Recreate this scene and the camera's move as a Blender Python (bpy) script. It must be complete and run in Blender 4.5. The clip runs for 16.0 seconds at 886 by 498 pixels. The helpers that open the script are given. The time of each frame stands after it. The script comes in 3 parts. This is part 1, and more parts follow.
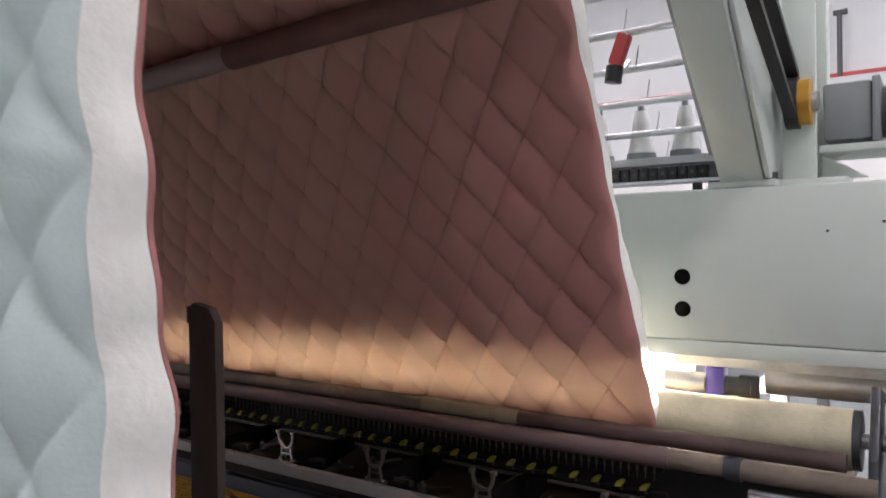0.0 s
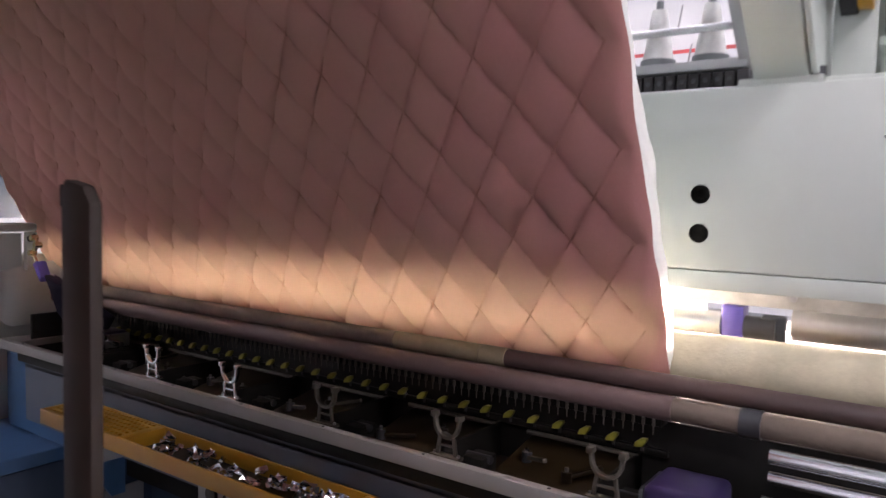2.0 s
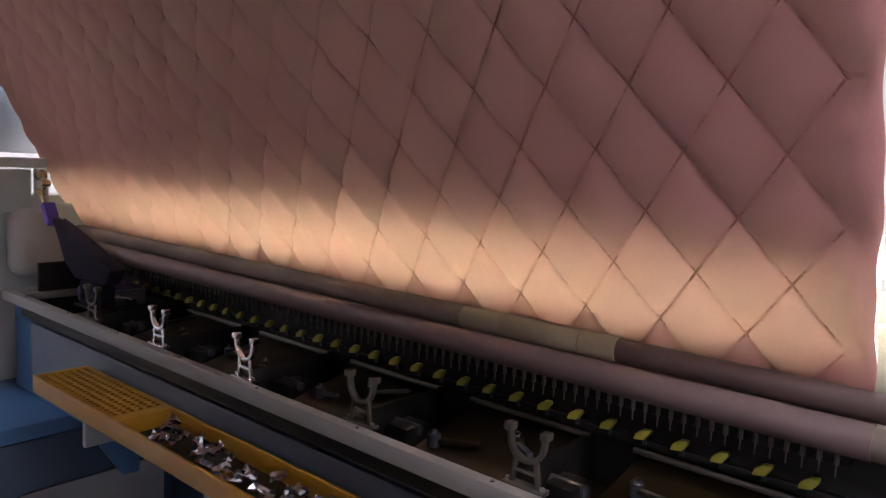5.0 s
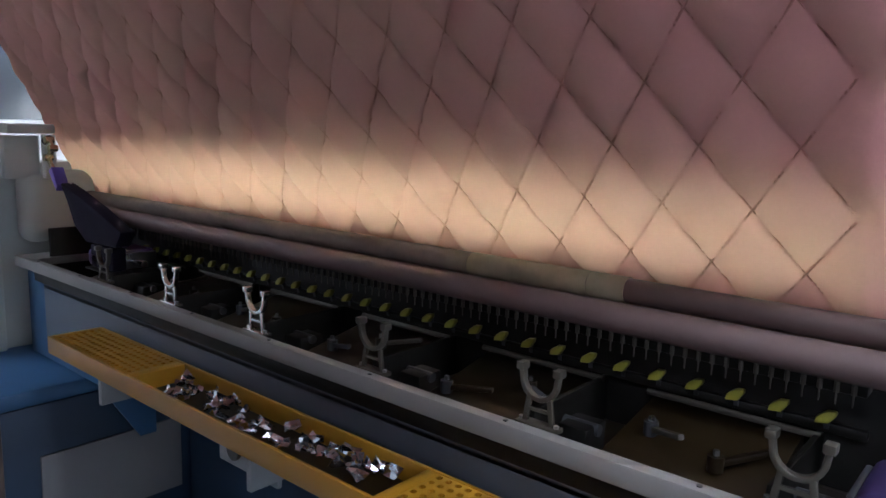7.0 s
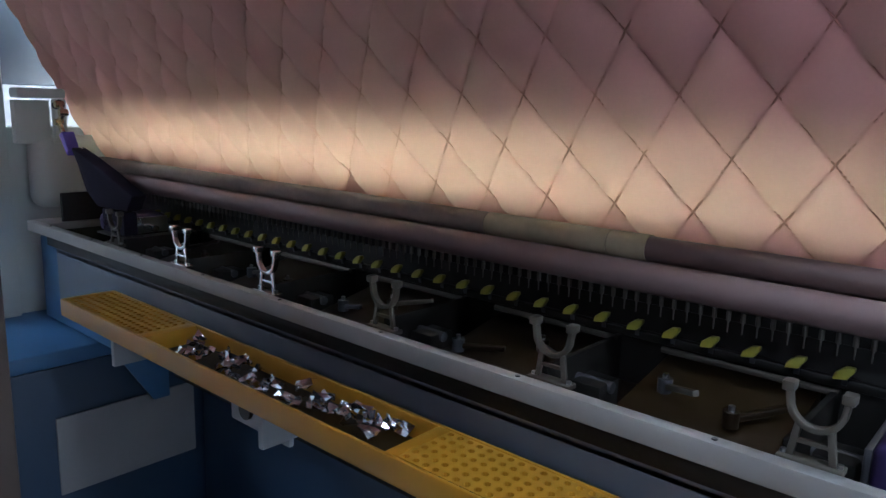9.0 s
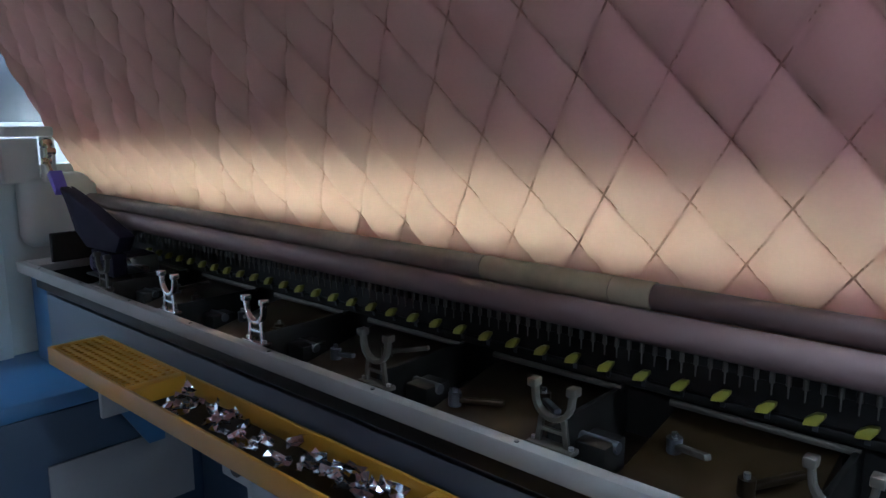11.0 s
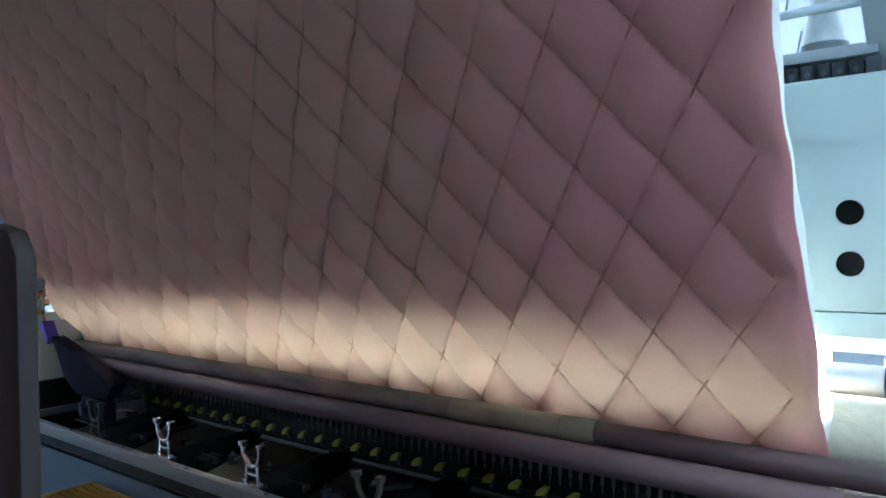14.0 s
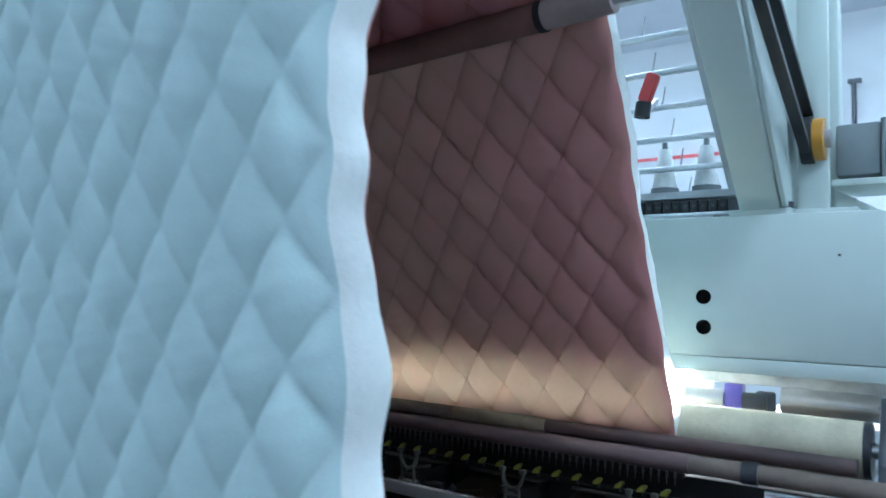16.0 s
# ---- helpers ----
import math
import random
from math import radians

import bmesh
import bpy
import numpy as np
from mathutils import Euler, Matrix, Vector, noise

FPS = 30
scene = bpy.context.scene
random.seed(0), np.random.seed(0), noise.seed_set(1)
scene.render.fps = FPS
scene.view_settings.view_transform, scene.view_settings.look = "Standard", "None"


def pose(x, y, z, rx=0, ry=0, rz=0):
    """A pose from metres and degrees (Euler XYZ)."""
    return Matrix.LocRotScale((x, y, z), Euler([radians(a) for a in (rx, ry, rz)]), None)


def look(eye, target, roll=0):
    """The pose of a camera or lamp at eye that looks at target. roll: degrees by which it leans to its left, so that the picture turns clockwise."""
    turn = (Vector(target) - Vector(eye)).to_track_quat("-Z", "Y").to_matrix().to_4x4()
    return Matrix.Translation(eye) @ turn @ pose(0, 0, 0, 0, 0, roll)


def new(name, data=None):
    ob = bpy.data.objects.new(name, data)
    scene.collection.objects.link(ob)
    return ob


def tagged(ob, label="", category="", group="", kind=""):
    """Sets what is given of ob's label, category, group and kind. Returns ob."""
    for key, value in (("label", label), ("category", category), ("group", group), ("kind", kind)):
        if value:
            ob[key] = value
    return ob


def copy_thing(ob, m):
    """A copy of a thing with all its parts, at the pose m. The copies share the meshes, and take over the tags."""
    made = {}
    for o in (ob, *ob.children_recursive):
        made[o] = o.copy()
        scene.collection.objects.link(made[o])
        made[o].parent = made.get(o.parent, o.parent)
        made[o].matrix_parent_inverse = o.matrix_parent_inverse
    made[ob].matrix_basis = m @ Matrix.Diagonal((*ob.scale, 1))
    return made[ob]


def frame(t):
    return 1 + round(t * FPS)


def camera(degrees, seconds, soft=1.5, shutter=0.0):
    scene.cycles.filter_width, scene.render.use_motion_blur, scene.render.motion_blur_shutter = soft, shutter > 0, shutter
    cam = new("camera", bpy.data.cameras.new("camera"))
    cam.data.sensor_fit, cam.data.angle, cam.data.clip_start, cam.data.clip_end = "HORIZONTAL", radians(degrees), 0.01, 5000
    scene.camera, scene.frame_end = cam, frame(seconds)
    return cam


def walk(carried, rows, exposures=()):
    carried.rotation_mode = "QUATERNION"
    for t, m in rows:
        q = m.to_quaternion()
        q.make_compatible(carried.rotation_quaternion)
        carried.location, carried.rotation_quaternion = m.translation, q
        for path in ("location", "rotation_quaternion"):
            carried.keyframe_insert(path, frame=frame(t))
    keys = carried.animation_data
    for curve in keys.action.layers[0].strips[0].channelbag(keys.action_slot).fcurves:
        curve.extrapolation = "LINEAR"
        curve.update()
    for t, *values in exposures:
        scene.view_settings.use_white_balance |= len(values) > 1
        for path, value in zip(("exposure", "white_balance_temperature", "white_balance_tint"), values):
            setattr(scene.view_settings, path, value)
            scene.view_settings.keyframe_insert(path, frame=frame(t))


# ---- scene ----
PATH = [
    (0, (0.450, -1.371, 1.428), (-0.690, 0.272, 1.414), -0.82),
    (0.5, (0.467, -1.455, 1.448), (-0.629, 0.218, 1.483), 0.28),
    (1, (0.443, -1.451, 1.445), (-0.610, 0.249, 1.473), 1.28),
    (1.2, (0.388, -1.417, 1.424), (-0.637, 0.300, 1.441), 1.00),
    (1.5, (0.378, -1.324, 1.403), (-0.680, 0.373, 1.397), 1.65),
    (2, (0.364, -1.124, 1.327), (-0.791, 0.504, 1.201), 1.34),
    (2.2, (0.340, -1.033, 1.306), (-0.865, 0.559, 1.184), 1.59),
    (2.5, (0.263, -0.967, 1.253), (-0.959, 0.615, 1.172), 2.64),
    (3, (0.185, -0.867, 1.217), (-1.030, 0.714, 1.058), 3.46),
    (3.5, (0.142, -0.850, 1.259), (-1.098, 0.706, 1.055), 3.16),
    (4, (0.135, -0.857, 1.289), (-1.125, 0.680, 1.060), 3.37),
    (6.5, (0.129, -0.844, 1.252), (-1.161, 0.661, 0.982), 1.86),
    (7, (0.132, -0.847, 1.242), (-1.154, 0.652, 0.929), 1.62),
    (7.5, (0.136, -0.853, 1.232), (-1.143, 0.643, 0.874), 1.75),
    (7.6, (0.138, -0.852, 1.226), (-1.144, 0.640, 0.863), 1.78),
    (8, (0.133, -0.847, 1.222), (-1.156, 0.635, 0.845), 1.63),
    (8.5, (0.135, -0.851, 1.213), (-1.173, 0.617, 0.848), 1.98),
    (9, (0.127, -0.841, 1.215), (-1.174, 0.630, 0.835), 1.58),
    (11.5, (0.100, -0.781, 1.269), (-1.220, 0.680, 0.920), -0.17),
    (12, (0.106, -0.782, 1.279), (-1.213, 0.689, 0.970), 0.21),
    (12.5, (0.117, -0.792, 1.291), (-1.200, 0.690, 1.029), 0.44),
    (13, (0.124, -0.801, 1.286), (-1.180, 0.705, 1.109), 0.70),
    (13.5, (0.120, -0.862, 1.271), (-1.136, 0.694, 1.232), 1.25),
    (14, (0.174, -0.923, 1.325), (-1.071, 0.642, 1.301), -0.90),
    (14.5, (0.226, -1.010, 1.347), (-1.003, 0.567, 1.392), -0.25),
    (15, (0.391, -1.128, 1.351), (-0.989, 0.316, 1.433), 0.15),
    (15.5, (0.442, -1.238, 1.319), (-0.866, 0.264, 1.503), 2.73),
    (15.6, (0.459, -1.282, 1.283), (-0.820, 0.240, 1.498), 3.14),
    (16, (0.471, -1.505, 1.334), (-0.694, 0.114, 1.471), 1.48),
]
cam = camera(63.1, 16.0, soft=1.4, shutter=0.4)
walk(cam, [(t, look(e, g, r)) for t, e, g, r in PATH], exposures=[
    (0.0, -0.05, 7000, 23), (1.2, 0.02, 7000, 23), (2.0, 0.32, 6950, 31), (4.2, 0.42, 6950, 31), (6.5, 0.46, 6100, 18), (9.0, 0.48, 5500, 11), (12.5, 0.54, 4950, 2),
    (13.5, 0.5, 4800, 0), (14.6, 0.38, 4950, 4), (15.3, 0.24, 4950, 4), (16.0, 0.12, 4900, 0)])

# ---- world ----
world = bpy.data.worlds.new("hall_air")
world.use_nodes = True
world.node_tree.nodes["Background"].inputs["Color"].default_value = (0.75, 0.85, 1.0, 1)
world.node_tree.nodes["Background"].inputs["Strength"].default_value = 0.25
scene.world = world


# ---- materials ----
def mat(name, col, rough=0.5, metal=0.0, scale=30.0, vary=0.12, bump=0.05, stain=0.15, col2=None, emit=0.0, trans=0.0, tcol=None, coat=0.0, spec=0.5, even=None):
    m = bpy.data.materials.new(name)
    m.use_nodes = True
    nt = m.node_tree
    b = nt.nodes["Principled BSDF"]
    out = nt.nodes["Material Output"]
    tc = nt.nodes.new("ShaderNodeTexCoord")
    fine = nt.nodes.new("ShaderNodeTexNoise")
    fine.inputs["Scale"].default_value = scale
    fine.inputs["Detail"].default_value = 4
    big = nt.nodes.new("ShaderNodeTexNoise")
    big.inputs["Scale"].default_value = scale / 9
    big.inputs["Detail"].default_value = 6
    for n in (fine, big):
        nt.links.new(tc.outputs["Object"], n.inputs["Vector"])
    dark = [c * (1 - stain * 2.2) for c in col] if col2 is None else col2
    r1 = nt.nodes.new("ShaderNodeValToRGB")
    r1.color_ramp.elements[0].position, r1.color_ramp.elements[1].position = 0.32, 0.62
    r1.color_ramp.elements[0].color = (*dark, 1)
    r1.color_ramp.elements[1].color = (*col, 1)
    nt.links.new(big.outputs["Fac"], r1.inputs["Fac"])
    hsv = nt.nodes.new("ShaderNodeHueSaturation")
    mr = nt.nodes.new("ShaderNodeMapRange")
    mr.inputs["To Min"].default_value, mr.inputs["To Max"].default_value = 1 - vary, 1 + vary
    nt.links.new(fine.outputs["Fac"], mr.inputs["Value"])
    nt.links.new(mr.outputs["Result"], hsv.inputs["Value"])
    nt.links.new(r1.outputs["Color"], hsv.inputs["Color"])
    nt.links.new(hsv.outputs["Color"], b.inputs["Base Color"])
    mr2 = nt.nodes.new("ShaderNodeMapRange")
    mr2.inputs["To Min"].default_value, mr2.inputs["To Max"].default_value = max(0.02, rough - 0.12), min(1, rough + 0.12)
    nt.links.new(big.outputs["Fac"], mr2.inputs["Value"])
    nt.links.new(mr2.outputs["Result"], b.inputs["Roughness"])
    b.inputs["Metallic"].default_value = metal
    b.inputs["Specular IOR Level"].default_value = spec
    b.inputs["Coat Weight"].default_value = coat
    if bump:
        bp = nt.nodes.new("ShaderNodeBump")
        bp.inputs["Strength"].default_value = bump
        bp.inputs["Distance"].default_value = 0.004
        nt.links.new(fine.outputs["Fac"], bp.inputs["Height"])
        nt.links.new(bp.outputs["Normal"], b.inputs["Normal"])
    if emit:
        b.inputs["Emission Color"].default_value = (*col, 1)
        b.inputs["Emission Strength"].default_value = emit
    if trans:
        tr = nt.nodes.new("ShaderNodeBsdfTranslucent")
        if tcol:
            tr.inputs["Color"].default_value = (*tcol, 1)
        else:
            nt.links.new(hsv.outputs["Color"], tr.inputs["Color"])
        if even:
            # thick wadding behind the cloth spreads the light evenly over each pillow
            geo = nt.nodes.new("ShaderNodeNewGeometry")
            turn = nt.nodes.new("ShaderNodeMix")
            turn.data_type = "VECTOR"
            turn.inputs["Factor"].default_value = 0.75
            turn.inputs[5].default_value = even
            unit = nt.nodes.new("ShaderNodeVectorMath")
            unit.operation = "NORMALIZE"
            nt.links.new(geo.outputs["Normal"], turn.inputs[4])
            nt.links.new(turn.outputs[1], unit.inputs[0])
            nt.links.new(unit.outputs["Vector"], tr.inputs["Normal"])
        mix = nt.nodes.new("ShaderNodeMixShader")
        mix.inputs["Fac"].default_value = trans
        nt.links.new(b.outputs["BSDF"], mix.inputs[1])
        nt.links.new(tr.outputs["BSDF"], mix.inputs[2])
        nt.links.new(mix.outputs["Shader"], out.inputs["Surface"])
    return m


M_PAINT = mat("machine_paint", (0.56, 0.61, 0.57), 0.42, scale=14, vary=0.03, stain=0.05, bump=0.02)
M_PAINT_GREY = mat("grey_paint", (0.36, 0.37, 0.38), 0.45, scale=20, vary=0.06, stain=0.1)
M_ALU = mat("brushed_aluminium", (0.62, 0.63, 0.65), 0.35, 0.85, scale=60, vary=0.08)
M_STEEL = mat("worn_steel", (0.45, 0.45, 0.46), 0.3, 0.95, scale=80, vary=0.15, stain=0.2)
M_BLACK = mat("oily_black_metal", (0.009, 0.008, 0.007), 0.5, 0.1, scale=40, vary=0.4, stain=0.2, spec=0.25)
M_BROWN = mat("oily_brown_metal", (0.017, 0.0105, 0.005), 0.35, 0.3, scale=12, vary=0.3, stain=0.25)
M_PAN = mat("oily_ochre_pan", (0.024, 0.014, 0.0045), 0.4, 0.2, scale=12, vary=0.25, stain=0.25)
M_POST = mat("dark_post_paint", (0.03, 0.019, 0.014), 0.6, scale=25, vary=0.2, stain=0.15)
M_RUBBER = mat("black_rubber", (0.015, 0.015, 0.017), 0.6, scale=60, vary=0.2)
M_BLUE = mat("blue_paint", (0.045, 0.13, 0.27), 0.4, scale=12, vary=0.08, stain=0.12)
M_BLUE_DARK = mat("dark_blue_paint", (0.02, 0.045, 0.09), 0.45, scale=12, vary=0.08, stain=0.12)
M_YELLOW = mat("yellow_enamel", (0.44, 0.215, 0.015), 0.38, scale=18, vary=0.08, stain=0.12)
M_HOOK = mat("yellow_plastic", (0.32, 0.3, 0.035), 0.5, scale=50, vary=0.4, stain=0.35)
M_VIOLET = mat("violet_plastic", (0.13, 0.1, 0.45), 0.35, scale=40, vary=0.06)
M_BEIGE = mat("beige_roller_wrap", (0.55, 0.5, 0.36), 0.85, scale=90, vary=0.1, bump=0.3, stain=0.14)
M_TAPE = mat("dirty_tape", (0.26, 0.21, 0.135), 0.8, scale=60, vary=0.15, bump=0.2, stain=0.2)
M_PINKBAR = mat("pinkish_bar_paint", (0.135, 0.088, 0.085), 0.6, scale=30, vary=0.08, stain=0.1)
M_BRONZE = mat("dark_bar", (0.08, 0.048, 0.044), 0.45, scale=30, vary=0.15, stain=0.2)
M_PINK = mat("pink_velvet_fabric", (0.43, 0.177, 0.184), 0.9, scale=220, vary=0.06, bump=0.15, stain=0.02, trans=0.22, tcol=(0.9, 0.63, 0.43), spec=0.1, even=(0, -0.894, -0.447))
M_WADDING = mat("raw_white_wadding", (0.86, 0.86, 0.82), 0.95, scale=90, vary=0.04, bump=0.4, stain=0.02, trans=0.22, spec=0.05)
M_WHITE = mat("mint_backing_fabric", (0.56, 0.66, 0.65), 0.9, scale=220, vary=0.04, bump=0.15, stain=0.02, trans=0.22, spec=0.1)
M_FOIL = mat("crumpled_foil", (0.66, 0.67, 0.7), 0.2, 1.0, scale=50, vary=0.1, stain=0.05)
M_LED = mat("led_tube", (1.0, 0.88, 0.73), 0.5, emit=3200.0, bump=0)
M_LAMP = mat("lamp_diffuser", (0.9, 0.96, 1.0), 0.5, emit=64.0, bump=0)
M_FLOOR = mat("painted_concrete", (0.2, 0.22, 0.23), 0.5, scale=3, vary=0.1, stain=0.15)
M_WALL = mat("hall_wall_panel", (0.62, 0.63, 0.64), 0.6, scale=4, vary=0.03, stain=0.04)
M_CEIL = mat("hall_ceiling_panel", (0.78, 0.8, 0.84), 0.7, scale=4, vary=0.03, stain=0.03)
M_RED = mat("red_paint", (0.5, 0.05, 0.05), 0.4, scale=30, vary=0.08)
M_MOTOR = mat("motor_grey", (0.2, 0.22, 0.23), 0.45, scale=40, vary=0.1)
M_DARKGREY = mat("dark_grey_metal", (0.06, 0.062, 0.07), 0.4, 0.3, scale=40, vary=0.15)
M_CONE = mat("white_thread", (0.8, 0.8, 0.78), 0.85, scale=150, vary=0.05, bump=0.2)
M_SLATE = mat("slate_paint", (0.1, 0.12, 0.155), 0.5, scale=16, vary=0.08, stain=0.1)
M_RAIL = mat("light_rail_paint", (0.22, 0.213, 0.205), 0.45, scale=25, vary=0.08, stain=0.12)
M_CAST = mat("cast_metal", (0.075, 0.068, 0.055), 0.5, 0.3, scale=60, vary=0.12, stain=0.1)
M_CHROME = mat("polished_steel", (0.75, 0.76, 0.8), 0.15, 1.0, scale=60, vary=0.06, stain=0.05)
M_BRASS = mat("brass", (0.88, 0.8, 0.55), 0.25, 1.0, scale=60, vary=0.1)
M_NIGHT = mat("blackish_violet_plastic", (0.009, 0.007, 0.018), 0.75, scale=40, vary=0.15, spec=0.12)
M_VIOLET_DARK = mat("dark_violet_paint", (0.03, 0.02, 0.075), 0.35, scale=40, vary=0.1)
M_TAPE2 = mat("grey_cloth_tape", (0.18, 0.138, 0.11), 0.8, scale=70, vary=0.15, bump=0.2, stain=0.18)
M_PARTITION = mat("wall_cladding", (0.55, 0.56, 0.58), 0.6, scale=4, vary=0.03, stain=0.05)
M_ROLLER = mat("roller_steel", (0.36, 0.28, 0.26), 0.5, 0.1, scale=60, vary=0.1, stain=0.1)
M_WRAP = mat("brown_roller_cloth", (0.2, 0.1, 0.082), 0.8, scale=90, vary=0.12, bump=0.25, stain=0.12)
M_HOLE = mat("hole_shade_black", (0.004, 0.004, 0.004), 0.9, bump=0, spec=0.0)
# thread a little darker than the cloth: crease shade put into its colour
M_THREAD_SHADE = mat("thread_crease_shade", (0.38, 0.158, 0.156), 0.9, scale=200, vary=0.1, bump=0, trans=0.3, tcol=(0.8, 0.5, 0.33), spec=0.1)
M_PLATE = mat("grey_cover_plate", (0.24, 0.24, 0.25), 0.5, scale=15, vary=0.05, stain=0.08)


# ---- mesh helpers ----
def box(bm, x0, x1, y0, y1, z0, z1, bevel=0.0, seg=2):
    r = bmesh.ops.create_cube(bm, size=1)
    vs = r["verts"]
    for v in vs:
        v.co = ((x0 + x1) / 2 + v.co.x * (x1 - x0), (y0 + y1) / 2 + v.co.y * (y1 - y0), (z0 + z1) / 2 + v.co.z * (z1 - z0))
    if bevel:
        es = list({e for v in vs for e in v.link_edges})
        bmesh.ops.bevel(bm, geom=es, offset=bevel, segments=seg, affect="EDGES", profile=0.5)
    return bm


def cyl(bm, a, b, r, seg=20, r2=None):
    a, b = Vector(a), Vector(b)
    d = b - a
    m = Matrix.Translation((a + b) / 2) @ d.to_track_quat("Z", "Y").to_matrix().to_4x4()
    bmesh.ops.create_cone(bm, cap_ends=True, segments=seg, radius1=r, radius2=r if r2 is None else r2, depth=d.length, matrix=m)
    return bm


def beam(bm, a, b, w, h, up=(0, 0, 1), bevel=0.0):
    """A bar of section w by h from a to b."""
    a, b = Vector(a), Vector(b)
    d = (b - a).normalized()
    s = d.cross(Vector(up)).normalized()
    u = s.cross(d)
    vs = []
    for p in (a, b):
        for i, j in ((-1, -1), (1, -1), (1, 1), (-1, 1)):
            vs.append(bm.verts.new(p + s * i * w / 2 + u * j * h / 2))
    fs = [bm.faces.new([vs[k] for k in f]) for f in ((0, 3, 2, 1), (4, 5, 6, 7), (0, 1, 5, 4), (1, 2, 6, 5), (2, 3, 7, 6), (3, 0, 4, 7))]
    if bevel:
        bmesh.ops.bevel(bm, geom=list({e for f in fs for e in f.edges}), offset=bevel, segments=2, affect="EDGES", profile=0.5)
    return bm


def prism(bm, pts, axis, lo, hi, bevel=0.0):
    """An outline of 2D points drawn out along an axis."""
    def at(p, v):
        return {"x": (v, p[0], p[1]), "y": (p[0], v, p[1]), "z": (p[0], p[1], v)}[axis]
    a = [bm.verts.new(at(p, lo)) for p in pts]
    b = [bm.verts.new(at(p, hi)) for p in pts]
    n = len(pts)
    fs = [bm.faces.new(a), bm.faces.new(list(reversed(b)))]
    for i in range(n):
        fs.append(bm.faces.new((a[i], b[i], b[(i + 1) % n], a[(i + 1) % n])))
    bmesh.ops.recalc_face_normals(bm, faces=fs)
    if bevel:
        bmesh.ops.bevel(bm, geom=list({e for f in fs for e in f.edges}), offset=bevel, segments=2, affect="EDGES", profile=0.5)
    return bm


def mesh_of(bm, material, smooth=True):
    me = bpy.data.meshes.new("mesh")
    bmesh.ops.recalc_face_normals(bm, faces=bm.faces)
    bm.to_mesh(me)
    bm.free()
    me.materials.append(material)
    if smooth:
        me.shade_smooth()
        me.set_sharp_from_angle(angle=radians(35))
    return me


def part(name, bm, material, parent, label=""):
    ob = new(name, mesh_of(bm, material))
    ob.parent = parent
    return tagged(ob, label)


def thing(name, label, category, group="", kind="", at=(0, 0, 0)):
    ob = new(name)
    ob.location = at
    return tagged(ob, label, category, group, kind)


def solid(name, bm, material, label, category, group="", kind=""):
    return tagged(new(name, mesh_of(bm, material)), label, category, group, kind)


def B():
    return bmesh.new()


# ---- hall ----
solid("floor", box(B(), -9, 8, -7, 9, -0.1, 0), M_FLOOR, "grey painted concrete factory floor", "floor", kind="structure")
solid("ceiling", box(B(), -9.2, 8.2, -7.2, 9.2, 5.2, 5.3), M_CEIL, "pale sheet metal hall ceiling", "ceiling", kind="structure")
solid("wall_north", box(B(), -9.2, 8.2, 9, 9.2, 0, 5.2), M_WALL, "pale panelled hall wall", "wall", kind="structure")
solid("wall_south", box(B(), -9.2, 8.2, -7.2, -7, 0, 5.2), M_WALL, "pale panelled hall wall", "wall", kind="structure")
solid("wall_east", box(B(), 8, 8.2, -7, 9, 0, 5.2), M_WALL, "pale panelled hall wall", "wall", kind="structure")
solid("wall_west", box(B(), -9.2, -9, -7, 9, 0, 5.2), M_WALL, "pale panelled hall wall", "wall", kind="structure")


def ceiling_light(x, y):
    t = thing("ceiling_light", "long white ceiling lamp with a glowing diffuser", "lamp", "hall ceiling lamps", at=(x, y, 5.0))
    part("housing", box(B(), -0.75, 0.75, -0.16, 0.16, 0.03, 0.1, 0.01), M_PAINT, t)
    part("diffuser", box(B(), -0.73, 0.73, -0.14, 0.14, -0.02, 0.028, 0.008), M_LAMP, t, "glowing white diffuser")
    for s in (-0.6, 0.6):
        part("hanger", cyl(B(), (s, 0, 0.1), (s, 0, 0.22), 0.008, 8), M_STEEL, t)
    return t


# the two lamps at x < 0, y < 0 are unseen, added to brighten the quilt
for lx, ly in ((-5.5, 2.2), (-2.0, 2.2), (1.5, 2.2), (5.0, 2.2), (-5.5, 5.8), (-2.0, 5.8), (1.5, 5.8), (5.0, 5.8), (2.2, -1.2), (5.4, -1.2), (-6.0, -4.4), (-4.5, -5.6), (1.2, -4.6)):
    ceiling_light(lx, ly)

# ---- quilting machine: beam ----
beam_thing = thing("machine_beam", "pale grey painted steel crossbeam of the quilting machine", "machine beam")
part("beam_body", box(B(), -1.9, 1.6, 0.142, 0.52, 1.222, 1.532, 0.006), M_PAINT, beam_thing)
part("bottom_flange", box(B(), -1.9, 1.6, 0.154, 0.47, 1.2, 1.2195, 0.003), M_PAINT, beam_thing, "thin flange under the beam")
part("front_lip", box(B(), -1.9, 1.6, 0.1435, 0.152, 1.19, 1.2215, 0.002), M_PAINT, beam_thing, "thin front lip under the beam")
for z in (1.353, 1.286):
    # no hole is cut: a black disc paints the shade inside it
    part("bolt_hole", cyl(B(), (0.004, 0.1405, z), (0.004, 0.16, z), 0.0165, 28), M_HOLE, beam_thing, "round black disc for the shade in a hole")
for x, z, w in ((0.42, 1.41, 0.012), (0.36, 1.455, 0.006), (0.27, 1.44, 0.005), (0.78, 1.3, 0.01)):
    part("paint_chip", box(B(), x, x + w, 0.1405, 0.15, z, z + 0.005, 0.001), M_DARKGREY, beam_thing, "small grey paint chip")
led = thing("led_light_bar", "bright white work light bar under the beam", "lamp")
